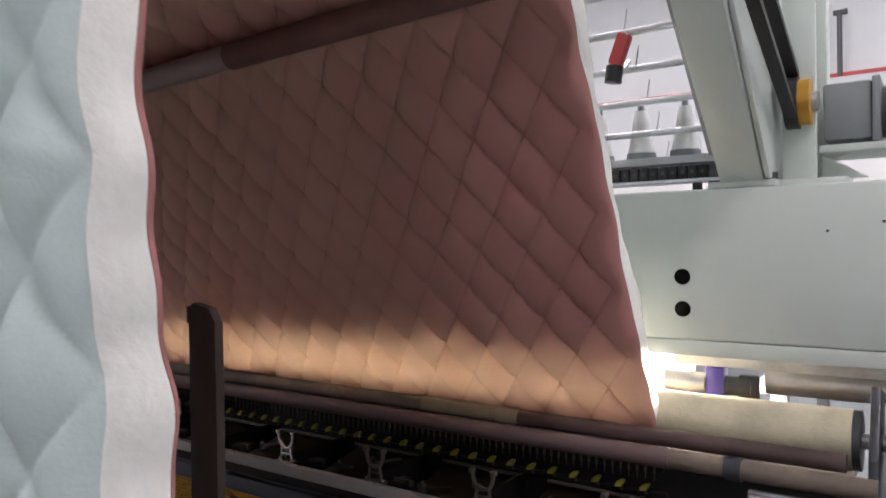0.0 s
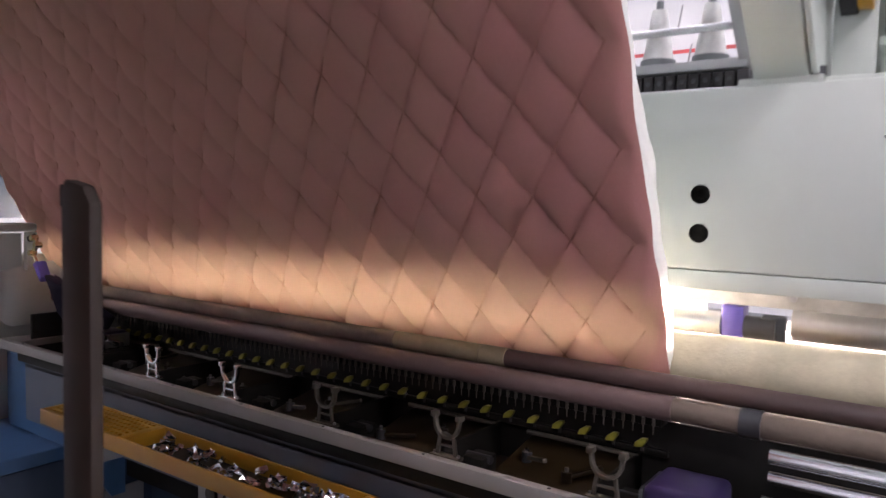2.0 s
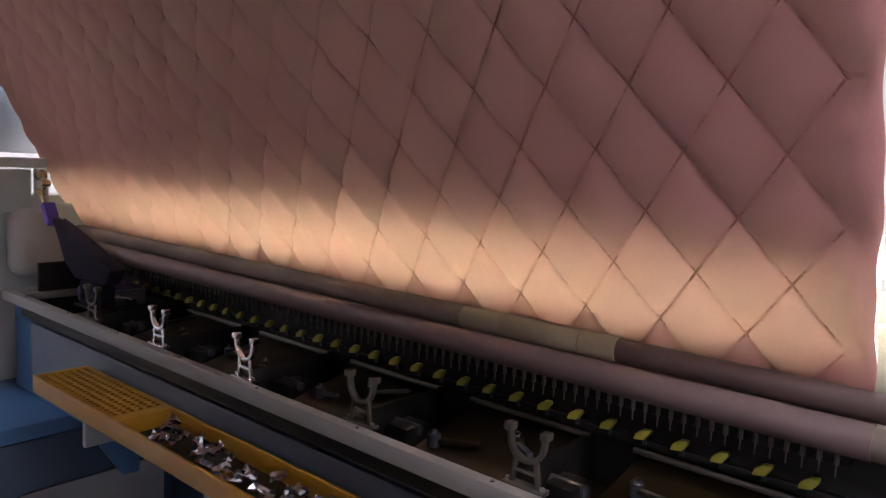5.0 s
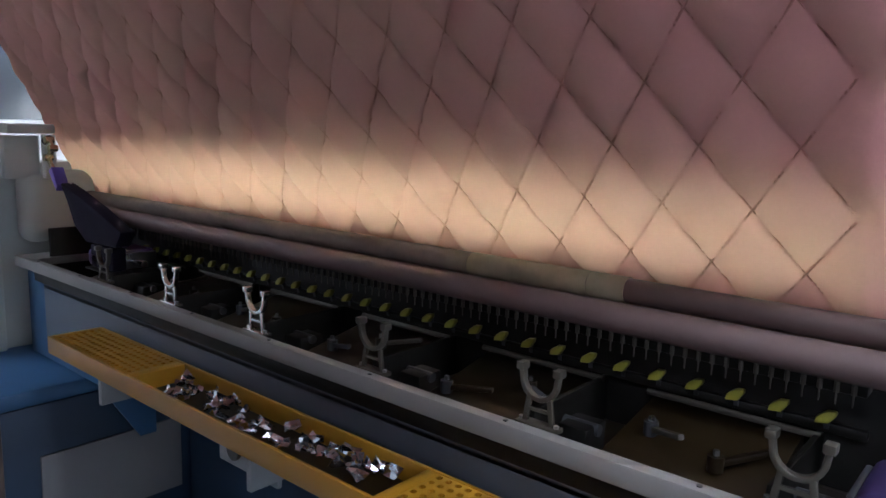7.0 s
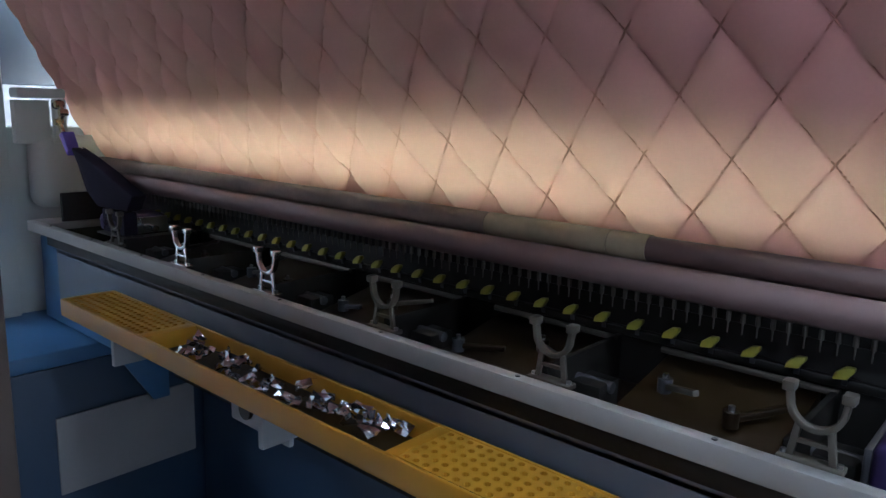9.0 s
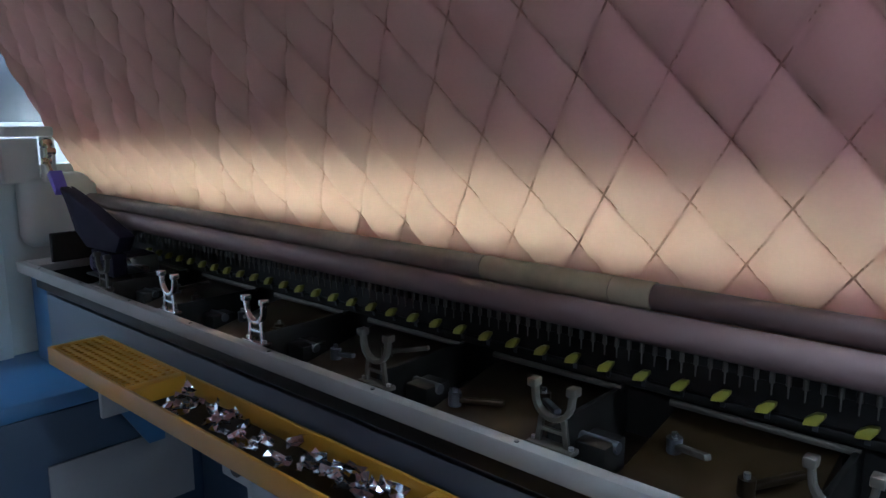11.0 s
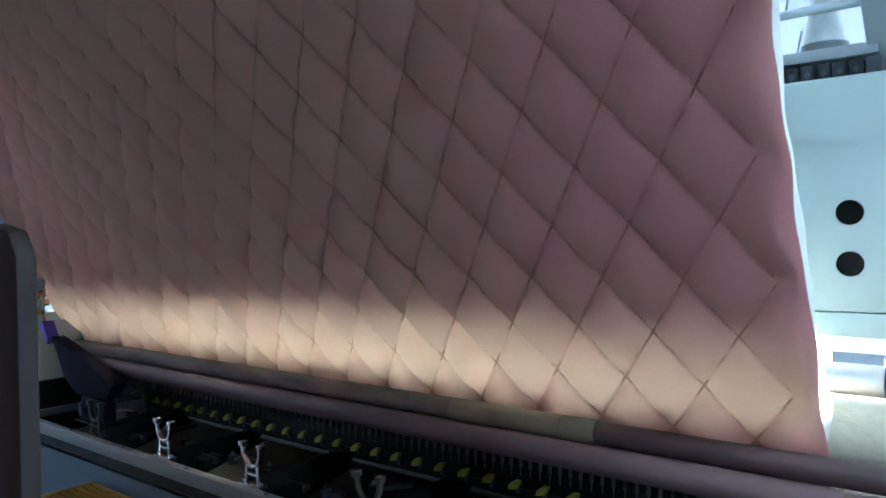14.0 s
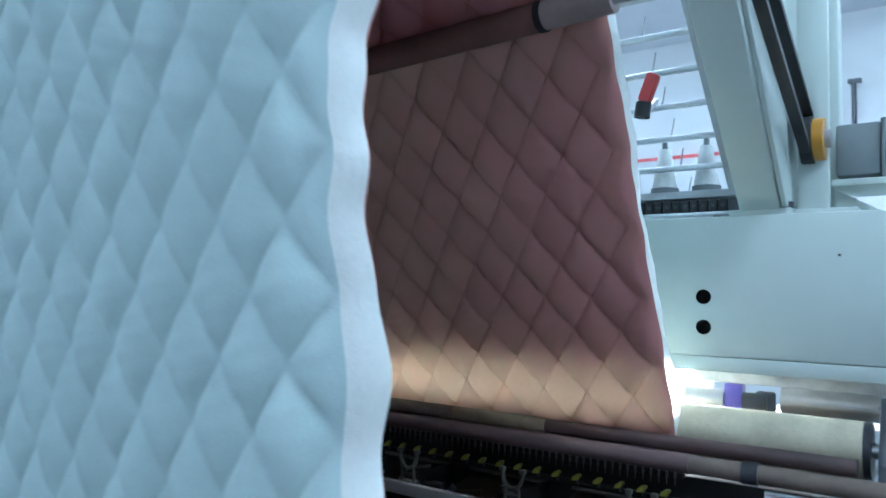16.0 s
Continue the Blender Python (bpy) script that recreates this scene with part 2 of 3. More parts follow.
part("housing", box(B(), -1.88, -0.04, 0.256, 0.302, 1.185, 1.1996, 0.002), M_PAINT, led, "white painted lamp housing")
part("tube", box(B(), -1.86, -0.16, 0.262, 0.296, 1.164, 1.1845, 0.004), M_LED, led, "glowing white light strip")
part("end_socket", box(B(), -0.158, -0.12, 0.264, 0.294, 1.166, 1.1845, 0.003), M_CONE, led)
channel = thing("wire_channel", "white painted steel channel below the beam", "channel")
part("channel_face", box(B(), -0.03, 1.5, 0.19, 0.2, 1.163, 1.198, 0.003), M_CONE, channel)
part("screw", cyl(B(), (0.15, 0.186, 1.182), (0.15, 0.192, 1.182), 0.006, 14), M_ALU, channel)

# ---- rollers under the beam ----
roller = thing("feed_roller", "beige cloth-wrapped feed roller with dusty wear", "roller")
part("wrap", cyl(B(), (-1.93, 0.115, 1.064), (0.315, 0.115, 1.064), 0.055, 44), M_BEIGE, roller)
part("end_cap", cyl(B(), (0.315, 0.115, 1.064), (0.328, 0.115, 1.064), 0.054, 30), M_DARKGREY, roller)
part("shaft", cyl(B(), (0.328, 0.115, 1.064), (0.62, 0.115, 1.064), 0.014, 16), M_STEEL, roller)
bar_a = thing("rear_guide_bar", "dark guide bar with a dirty tape wrap", "guide bar")
part("rod", cyl(B(), (-1.92, 0.015, 1.047), (0.34, 0.015, 1.047), 0.0165, 24), M_BRONZE, bar_a)
part("tape_wrap", cyl(B(), (-1.88, 0.015, 1.047), (-0.548, 0.015, 1.047), 0.0176, 24), M_TAPE2, bar_a, "greyish cloth tape wound round the bar")
part("tape_wrap", cyl(B(), (-0.546, 0.015, 1.047), (-0.342, 0.015, 1.047), 0.0179, 24), M_TAPE, bar_a, "dirty beige tape patch")
part("tape_patch", cyl(B(), (-0.3405, 0.015, 1.047), (-0.286, 0.015, 1.047), 0.018, 24), M_TAPE, bar_a, "dirty beige tape patch")
bar_b = thing("front_guide_bar", "smooth pinkish grey guide bar", "guide bar")
part("rod", cyl(B(), (-1.91, -0.004, 1.0135), (0.02, -0.004, 1.0135), 0.02, 28), M_PINKBAR, bar_b)
part("bare_end", cyl(B(), (0.02, -0.004, 1.0135), (0.36, -0.004, 1.0135), 0.0185, 28), M_TAPE2, bar_b, "dusty beige end of the bar")
part("clamp", cyl(B(), (0.12, -0.004, 1.0135), (0.15, -0.004, 1.0135), 0.022, 28), M_DARKGREY, bar_b, "dark clamp ring")
end_bracket = thing("roller_bracket", "dark oily bracket with sprocket at the roller end", "bracket")
part("side_plate", prism(B(), [(-0.02, 0.9), (0.17, 0.9), (0.19, 1.05), (0.15, 1.15), (0.08, 1.17), (0.0, 1.06)], "x", 0.345, 0.36, 0.002), M_DARKGREY, end_bracket)
part("outer_plate", prism(B(), [(0.02, 0.9), (0.17, 0.9), (0.16, 1.17), (0.1, 1.19), (0.05, 1.1)], "x", 0.41, 0.425, 0.002), M_VIOLET_DARK, end_bracket)
spro = B()
cyl(spro, (0.37, 0.108, 1.066), (0.38, 0.108, 1.066), 0.052, 24)
for k in range(24):
    an = k * math.tau / 24
    cyl(spro, (0.3725, 0.108 + 0.05 * math.cos(an), 1.066 + 0.05 * math.sin(an)), (0.3775, 0.108 + 0.06 * math.cos(an), 1.066 + 0.06 * math.sin(an)), 0.005, 6, 0.002)
part("sprocket", spro, M_STEEL, end_bracket)
for y, z in ((0.06, 0.99), (0.15, 1.0), (0.12, 1.14)):
    part("bolt", cyl(B(), (0.338, y, z), (0.346, y, z), 0.008, 6), M_STEEL, end_bracket)
for y, z, r in ((-0.05, 0.985, 0.011), (-0.05, 0.955, 0.009), (-0.09, 0.93, 0.012)):
    solid("steel_shaft", cyl(B(), (0.17, y, z), (0.46, y, z), r, 20), M_CHROME, "shiny steel shaft beside the bed", "shaft", "shafts at the bed end")
carrier = thing("roller_carrier", "violet plastic carrier block below the beam", "bracket")
part("block", box(B(), 0.036, 0.074, 0.185, 0.225, 1.095, 1.162, 0.004), M_VIOLET, carrier)
part("bush", cyl(B(), (-0.05, 0.2, 1.125), (0.036, 0.2, 1.125), 0.022, 24), M_ALU, carrier, "grey metal bush")
part("nut", cyl(B(), (0.074, 0.2, 1.125), (0.125, 0.2, 1.125), 0.02, 12), M_DARKGREY, carrier, "dark threaded nut")
part("lever", box(B(), 0.1, 0.14, 0.19, 0.21, 1.085, 1.15, 0.006), M_DARKGREY, carrier)
rear_roller = solid("rear_roller", cyl(B(), (0.13, 0.33, 1.12), (0.9, 0.33, 1.12), 0.03, 24), M_ALU, "grey steel roller behind the feed roller", "roller")
cover = thing("motor_cover", "glossy violet motor cover at the bed end", "cover")
part("cover_shell", box(B(), 0.02, 0.12, -0.14, -0.03, 0.86, 0.935, 0.012, 3), M_VIOLET_DARK, cover)
part("cover_rib", box(B(), 0.013, 0.02, -0.13, -0.04, 0.87, 0.925, 0.002), M_DARKGREY, cover)

for x, r, m in ((0.19, 0.055, "pale green"), (0.32, 0.05, "grey beige")):
    solid("fabric_roll", cyl(B(), (x, 0.62, 1.12), (x, 1.5, 1.12), r, 24), M_TAPE2 if r < 0.052 else M_PAINT_GREY, m + " roll of fabric behind the machine", "fabric roll")
roll_table = thing("roll_table", "grey steel table carrying fabric rolls", "table")
part("tabletop", box(B(), 0.05, 0.9, 0.6, 1.5, 1.035, 1.065, 0.004), M_PAINT_GREY, roll_table)
for x in (0.08, 0.84):
    for y in (0.63, 1.44):
        part("leg", box(B(), x, x + 0.04, y, y + 0.04, 0.0, 1.034, 0.003), M_PAINT_GREY, roll_table)

# ---- machine bed ----
bed = thing("machine_bed", "dark oily stitching bed of the quilting machine", "machine bed")
# black plate added to block light in the gap at the bed end
part("end_light_stop", box(B(), -1.772, -1.76, -0.14, 0.075, 0.6, 0.985, 0.003), M_BLACK, bed, "black plate added at the bed end to block a bright gap")
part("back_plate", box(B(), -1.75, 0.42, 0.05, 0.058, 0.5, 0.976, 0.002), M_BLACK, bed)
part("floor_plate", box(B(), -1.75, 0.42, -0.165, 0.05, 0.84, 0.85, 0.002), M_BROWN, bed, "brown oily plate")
part("front_panel", box(B(), -1.75, 0.6, -0.165, -0.15, 0.69, 0.862, 0.003), M_SLATE, bed, "slate blue front panel")
part("black_seal", box(B(), -1.75, 0.6, -0.185, -0.166, 0.862, 0.886, 0.002), M_BLACK, bed)
# added deck: blocks light bar leak going down behind the roller
part("spill_deck", box(B(), -1.75, 0.3, 0.06, 0.56, 0.94, 0.955, 0.002), M_BROWN, bed, "brown deck added behind the needles to block lamp light")
# unseen panel, added to keep the light bar's spill off the floor behind
part("spill_panel", box(B(), -1.9, -0.1, 0.6, 0.612, 0.5, 1.185, 0.002), M_SLATE, bed, "unseen slate grey panel added to stop lamp spill behind the bed")
for k in range(6):
    x = -0.065 - k * 0.276
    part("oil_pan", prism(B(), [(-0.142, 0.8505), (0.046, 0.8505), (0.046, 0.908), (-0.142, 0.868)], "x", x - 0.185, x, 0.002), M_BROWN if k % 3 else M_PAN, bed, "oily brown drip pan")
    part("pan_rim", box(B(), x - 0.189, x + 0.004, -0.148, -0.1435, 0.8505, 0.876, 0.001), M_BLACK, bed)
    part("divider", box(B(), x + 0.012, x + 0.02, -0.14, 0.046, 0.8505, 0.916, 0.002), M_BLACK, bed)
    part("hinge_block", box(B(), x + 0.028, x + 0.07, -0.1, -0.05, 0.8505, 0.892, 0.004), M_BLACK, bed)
    part("hinge_pin", cyl(B(), (x + 0.024, -0.075, 0.886), (x + 0.074, -0.075, 0.886), 0.0075, 14), M_DARKGREY, bed)
    part("oil_tube", cyl(B(), (x - 0.19, 0.03, 0.914), (x + 0.02, 0.03, 0.914), 0.0045, 10), M_CAST, bed)
looper_motor = thing("looper_motor", "dark violet looper motor with a steel flange in the bed", "motor")
part("motor_shell", box(B(), -1.6, -1.5, -0.12, 0.0, 0.913, 0.955, 0.012, 3), M_VIOLET_DARK, looper_motor)
part("flange", box(B(), -1.498, -1.49, -0.115, -0.005, 0.913, 0.95, 0.002), M_STEEL, looper_motor, "bare steel flange")
part("shaft", cyl(B(), (-1.489, -0.06, 0.93), (-1.44, -0.06, 0.93), 0.008, 14), M_CHROME, looper_motor, "shiny steel shaft")
part("foot", box(B(), -1.59, -1.5, -0.13, 0.0, 0.9085, 0.9128, 0.001), M_BLACK, looper_motor)
rng = random.Random(11)
for k in range(12):
    x, y = -0.1 - (k // 2) * 0.276 - 0.09 * (k % 2), -0.06 + rng.uniform(-0.03, 0.03)
    lev = thing("looper_lever", "oily steel looper lever lying in the dark bed", "lever", "levers in the bed", at=(x, y, 0.8695 + (y + 0.142) * 0.2128))
    ln, an = rng.uniform(0.04, 0.075), rng.uniform(-0.9, 0.9)
    dx, dy = math.cos(an) * ln / 2, math.sin(an) * ln / 2
    part("arm", beam(B(), (-dx, -dy, 0.008), (dx, dy, 0.012 + rng.uniform(0, 0.02)), 0.009, 0.007, bevel=0.0015), (M_BROWN, M_CAST, M_DARKGREY)[k % 3], lev)
    part("hub", cyl(B(), (-dx, -dy, 0.0), (-dx, -dy, 0.018), 0.009, 14), M_DARKGREY if k % 2 else M_BROWN, lev)
    part("pin", cyl(B(), (-dx, -dy, 0.018), (-dx, -dy, 0.024), 0.0035, 10), M_STEEL, lev, "shiny steel pin")
rail = thing("front_rail", "light grey painted steel rail along the bed", "rail")
part("rail_body", box(B(), -1.84, 0.6, -0.197, -0.178, 0.8885, 0.914, 0.002), M_RAIL, rail)
part("end_plate", box(B(), -1.842, -1.75, -0.178, -0.02, 0.896, 0.914, 0.002), M_RAIL, rail)
for k in range(9):
    part("rail_screw", cyl(B(), (0.13 - k * 0.23, -0.1875, 0.9142), (0.13 - k * 0.23, -0.1875, 0.9155), 0.003, 10), M_DARKGREY, rail)


def fork(x, metal):
    t = thing("shaft_fork", "bare metal U-shaped shaft fork on two legs", "bracket", "forks along the rail", at=(x, -0.17, 0.91))
    arc = [math.pi + math.pi * k / 12 for k in range(13)]
    outer = [(0.0255 * math.cos(q), 0.058 + 0.026 * math.sin(q)) for q in arc]
    inner = [(0.0200 * math.cos(q), 0.058 + 0.020 * math.sin(q)) for q in reversed(arc)]
    bm = prism(B(), [(-0.027, 0.068)] + outer + [(0.027, 0.068), (0.0215, 0.068)] + inner + [(-0.0215, 0.068)], "y", -0.0045, 0.0045, 0.0008)
    part("cradle", bm, metal, t)
    for s in (-1, 1):
        part("cap", box(B(), s * 0.0245 - 0.0055, s * 0.0245 + 0.0055, -0.007, 0.007, 0.066, 0.0755, 0.0016), metal, t)
        part("leg", beam(B(), (s * 0.0135, 0, 0.037), (s * 0.0185, 0, 0.004), 0.0065, 0.0048, up=(0, 1, 0), bevel=0.0008), metal, t)
    part("brace", beam(B(), (-0.0155, 0, 0.0215), (0.0155, 0, 0.0215), 0.004, 0.004, up=(0, 1, 0)), metal, t)
    part("foot", box(B(), -0.028, 0.028, -0.009, 0.009, 0.0, 0.006, 0.001), metal, t)
    for s in (-1, 1):
        part("foot_bolt", cyl(B(), (s * 0.0235, 0, 0.006), (s * 0.0235, 0, 0.0095), 0.0032, 6), M_STEEL, t)
    return t


for k in range(6):
    fork(-0.02 - 0.276 * k, M_CHROME if k in (3, 4) else M_CAST)

comb = thing("needle_row", "row of thin dark steel needles below the guide bar", "needles")
part("needle_holder", box(B(), -1.66, 0.0, 0.004, 0.03, 0.978, 0.997, 0.002), M_BLACK, comb)
nb = B()
cyl(nb, (0, 0, 0.012), (0, 0, -0.006), 0.0013, 6, 0.0008)
cyl(nb, (0, 0, 0.02), (0, 0, 0.008), 0.003, 8)
needle_mesh = mesh_of(nb, M_CAST)
for k in range(98):
    o = new("needle", needle_mesh)
    o.parent = comb
    o.location = (-0.012 - 0.0168 * k, -0.002, 0.972)

hooks = thing("looper_bar", "moving looper bar with yellow plastic caps", "looper bar")
part("bar", box(B(), -1.66, 0.0, 0.036, 0.046, 0.918, 0.93, 0.002), M_BLACK, hooks)
hb = B()
prism(hb, [(-0.011, -0.008), (0.004, -0.006), (0.011, 0.004), (0.011, 0.009), (0.001, 0.008), (-0.009, 0.0)], "y", -0.005, 0.005, 0.0015)
cap_mesh = mesh_of(hb, M_HOOK)
lb = B()
beam(lb, (0, 0.01, -0.016), (0, 0.008, -0.004), 0.006, 0.006)
loop_mesh = mesh_of(lb, M_DARKGREY)
for k in range(32):
    o = new("looper", loop_mesh)
    o.parent = hooks
    o.location = (-0.042 - 0.0505 * k, 0.028, 0.939)
    c = new("cap", cap_mesh)
    c.parent = o
    c.location = (0, 0, 0)

# ---- tool tray ----
tray = thing("tool_tray", "yellow perforated metal tool tray below the rail", "tray")


def perforated(bm, x0, x1, y0, y1, z, pitch, r):
    nx, ny = round((x1 - x0) / pitch), round((y1 - y0) / pitch)
    px, py = (x1 - x0) / nx, (y1 - y0) / ny
    for i in range(nx):
        for j in range(ny):
            cx, cy = x0 + (i + 0.5) * px, y0 + (j + 0.5) * py
            outer, inner, low = [], [], []
            for k in range(8):
                an = math.tau * (k + 0.5) / 8
                ca, sa = math.cos(an), math.sin(an)
                m = max(abs(ca), abs(sa))
                outer.append(bm.verts.new((cx + ca / m * px / 2, cy + sa / m * py / 2, z)))
                inner.append(bm.verts.new((cx + ca * r, cy + sa * r, z)))
                low.append(bm.verts.new((cx + ca * r, cy + sa * r, z - 0.006)))
            for k in range(8):
                q = (k + 1) % 8
                bm.faces.new((outer[k], outer[q], inner[q], inner[k]))
                bm.faces.new((inner[k], inner[q], low[q], low[k]))
            for a, b, sx, sy in ((0, 1, 1, 1), (2, 3, -1, 1), (4, 5, -1, -1), (6, 7, 1, -1)):
                bm.faces.new((outer[a], bm.verts.new((cx + sx * px / 2, cy + sy * py / 2, z)), outer[b]))
    bmesh.ops.remove_doubles(bm, verts=bm.verts, dist=0.0002)
    return bm


part("grid", perforated(B(), -1.385, -1.075, -0.283, -0.187, 0.813, 0.0155, 0.0048), M_YELLOW, tray, "perforated yellow section")
part("grid", perforated(B(), -0.43, 0.55, -0.283, -0.187, 0.813, 0.0155, 0.0048), M_YELLOW, tray, "perforated yellow section")
part("front_lip", box(B(), -1.403, 0.6, -0.290, -0.284, 0.778, 0.8135, 0.0015), M_YELLOW, tray)
part("back_lip", box(B(), -1.403, 0.6, -0.186, -0.18, 0.778, 0.8135, 0.0015), M_YELLOW, tray)
part("end_lip", box(B(), -1.403, -1.386, -0.284, -0.186, 0.778, 0.8133, 0.0015), M_YELLOW, tray)
part("divider", box(B(), -1.0745, -1.05, -0.284, -0.186, 0.782, 0.8133, 0.0015), M_YELLOW, tray)
part("divider", box(B(), -0.45, -0.4305, -0.284, -0.186, 0.782, 0.8133, 0.0015), M_YELLOW, tray)
part("bottom", box(B(), -1.4, 0.6, -0.284, -0.186, 0.778, 0.781, 0.0), M_BROWN, tray, "dark oily tray bottom")
for x in (-1.2, -0.72, -0.2):
    part("support", box(B(), x, x + 0.012, -0.28, -0.17, 0.72, 0.7775, 0.002), M_PAINT_GREY, tray)
part("under_rail", box(B(), -1.25, 0.6, -0.24, -0.225, 0.765, 0.7775, 0.001), M_PAINT_GREY, tray)
rng = random.Random(4)
scraps = []
for k in range(5):
    bm = B()
    bmesh.ops.create_grid(bm, x_segments=3, y_segments=3, size=0.5)
    for v in bm.verts:
        v.co = (v.co.x * 0.03 * rng.uniform(0.8, 1.15), v.co.y * 0.02 * rng.uniform(0.8, 1.15), rng.uniform(-0.005, 0.006))
    bmesh.ops.solidify(bm, geom=bm.faces[:], thickness=0.0008)
    me = mesh_of(bm, M_FOIL)
    me.shade_flat()
    scraps.append(me)
for k in range(46):
    o = new("foil_scrap", scraps[k % 5])
    u = rng.random()
    o.matrix_world = pose(-1.035 + 0.575 * u, -0.264 + 0.05 * rng.random() + 0.018 * u, 0.79 + 0.02 * rng.random(), rng.uniform(-26, 26), rng.uniform(-26, 26), rng.uniform(-40, 60))
    tagged(o, "crumpled shiny silver foil scrap in the yellow tray", "foil scrap", "foil scraps in the tray")
latch = thing("tray_latch", "pale latch plate with two dark rings under the tray", "latch")
part("plate", box(B(), -0.88, -0.72, -0.225, -0.215, 0.70, 0.764, 0.003), M_PAINT_GREY, latch)
for x in (-0.83, -0.775):
    part("ring", cyl(B(), (x, -0.232, 0.73), (x, -0.2255, 0.73), 0.016, 20), M_BROWN, latch, "dark rubber ring")

# ---- base and side frame ----
base = thing("machine_stand", "dark blue steel machine stand with a grey cover plate", "machine stand")
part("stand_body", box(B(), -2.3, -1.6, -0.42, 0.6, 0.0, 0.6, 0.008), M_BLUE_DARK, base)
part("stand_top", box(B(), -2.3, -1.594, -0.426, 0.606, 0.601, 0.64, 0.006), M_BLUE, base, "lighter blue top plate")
part("cover_plate", box(B(), -1.599, -1.592, -0.25, 0.1, 0.28, 0.475, 0.002), M_PLATE, base, "grey rectangular cover plate")
part("corner_strip", box(B(), -1.6, -1.592, -0.424, -0.38, 0.0, 0.598, 0.002), M_PAINT_GREY, base)
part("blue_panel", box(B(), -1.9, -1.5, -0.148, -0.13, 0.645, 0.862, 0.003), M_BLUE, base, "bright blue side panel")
part("bracket_plate", prism(B(), [(-0.148, 0.64), (-0.02, 0.64), (-0.02, 0.5), (-0.06, 0.5)], "x", -1.5, -1.49, 0.001), M_BLUE, base, "blue triangular bracket")
foot = thing("base_crossbar", "dark blue steel crossbar on rubber pads under the bed", "machine stand")
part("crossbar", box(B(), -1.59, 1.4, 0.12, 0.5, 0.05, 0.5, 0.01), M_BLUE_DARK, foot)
for x in (-1.2, 1.0):
    part("pad", box(B(), x, x + 0.15, 0.2, 0.4, 0.0, 0.05, 0.005), M_RUBBER, foot)
upright = thing("side_frame", "pale grey painted side frame plate with a rounded top", "machine frame")
arc = [(-0.34 + 0.09 - 0.09 * math.sin(math.pi / 2 * k / 8), 1.42 + 0.09 * math.cos(math.pi / 2 * k / 8)) for k in range(9)]
part("frame_plate", prism(B(), [(-0.19, 0.64), (-0.19, 1.51)] + arc + [(-0.34, 0.64)], "x", -2.0, -1.95, 0.003), M_PAINT, upright)
# black disc on the plate, painted as the hole's inner shade
part("bolt_hole", cyl(B(), (-1.9485, -0.274, 1.363), (-1.96, -0.274, 1.363), 0.009, 16), M_RUBBER, upright, "small black disc for the shade in a hole")
part("rear_cover", box(B(), -2.16, -2.06, -0.188, 0.3, 1.25, 1.5, 0.004), M_SLATE, upright, "dark grey rear cover")
part("domed_cover", box(B(), -1.968, -1.89, -0.15, 0.1, 0.93, 1.12, 0.034, 5), M_PAINT, upright, "rounded grey cover")
part("lower_cover", box(B(), -2.06, -1.97, -0.188, 0.25, 0.64, 1.14, 0.004), M_PAINT, upright, "grey lower cover")
hold = thing("arm_bracket", "white painted arm bracket on the side frame", "bracket")
part("upper_arm", box(B(), -1.93, -1.87, -0.185, -0.07, 1.215, 1.24, 0.006), M_PAINT, hold)
part("inner_web", box(B(), -1.93, -1.9, -0.185, -0.1, 1.1, 1.21, 0.004), M_PAINT, hold)
part("front_web", box(B(), -1.895, -1.87, -0.1, -0.07, 1.1, 1.214, 0.004), M_PAINT, hold)
edge = thing("edge_sensor", "brass edge sensor on a dark violet arm", "sensor")
part("arm", prism(B(), [(-1.735, 1.10), (-1.67, 1.085), (-1.56, 1.055), (-1.42, 1.01), (-1.45, 0.972), (-1.6, 0.968), (-1.66, 1.0), (-1.70, 1.06)], "y", -0.122, -0.085, 0.006), M_NIGHT, edge)
part("arm_foot", box(B(), -1.58, -1.47, -0.12, -0.087, 0.914, 0.967, 0.004), M_NIGHT, edge)
part("tip", prism(B(), [(-1.777, 1.127), (-1.757, 1.137), (-1.727, 1.094), (-1.735, 1.078)], "y", -0.13, -0.1, 0.003), M_VIOLET, edge, "bright violet tip")
for a, b in (((-1.772, 1.132), (-1.796, 1.158)), ((-1.796, 1.158), (-1.764, 1.182)), ((-1.764, 1.182), (-1.786, 1.202))):
    part("brass_hook", beam(B(), (a[0], -0.12, a[1]), (b[0], -0.12, b[1]), 0.012, 0.009, up=(0, 1, 0), bevel=0.002), M_BRASS, edge, "brass hook")
    part("hook_joint", cyl(B(), (b[0], -0.13, b[1]), (b[0], -0.11, b[1]), 0.0085, 14), M_BRASS, edge, "brass joint")
part("knob", cyl(B(), (-1.808, -0.12, 1.198), (-1.786, -0.118, 1.204), 0.010, 12), M_DARKGREY, edge, "dark knob")
part("wire", cyl(B(), (-1.735, -0.1, 1.1), (-1.6, -0.07, 1.045), 0.003, 8), M_ALU, edge, "thin bare wire")

# ---- post ----
post = thing("guard_post", "dark brown painted steel post with a chamfered top", "post")
part("post_body", prism(B(), [(-0.494, 0.012), (-0.43, 0.012), (-0.43, 1.317), (-0.446, 1.338), (-0.485, 1.345), (-0.494, 1.333)], "y", -0.693, -0.677, 0.003), M_POST, post)
part("lug", box(B(), -0.501, -0.492, -0.691, -0.683, 1.313, 1.339, 0.002), M_POST, post)
part("base_plate", box(B(), -0.55, -0.39, -0.75, -0.62, 0.0, 0.012, 0.002), M_POST, post)

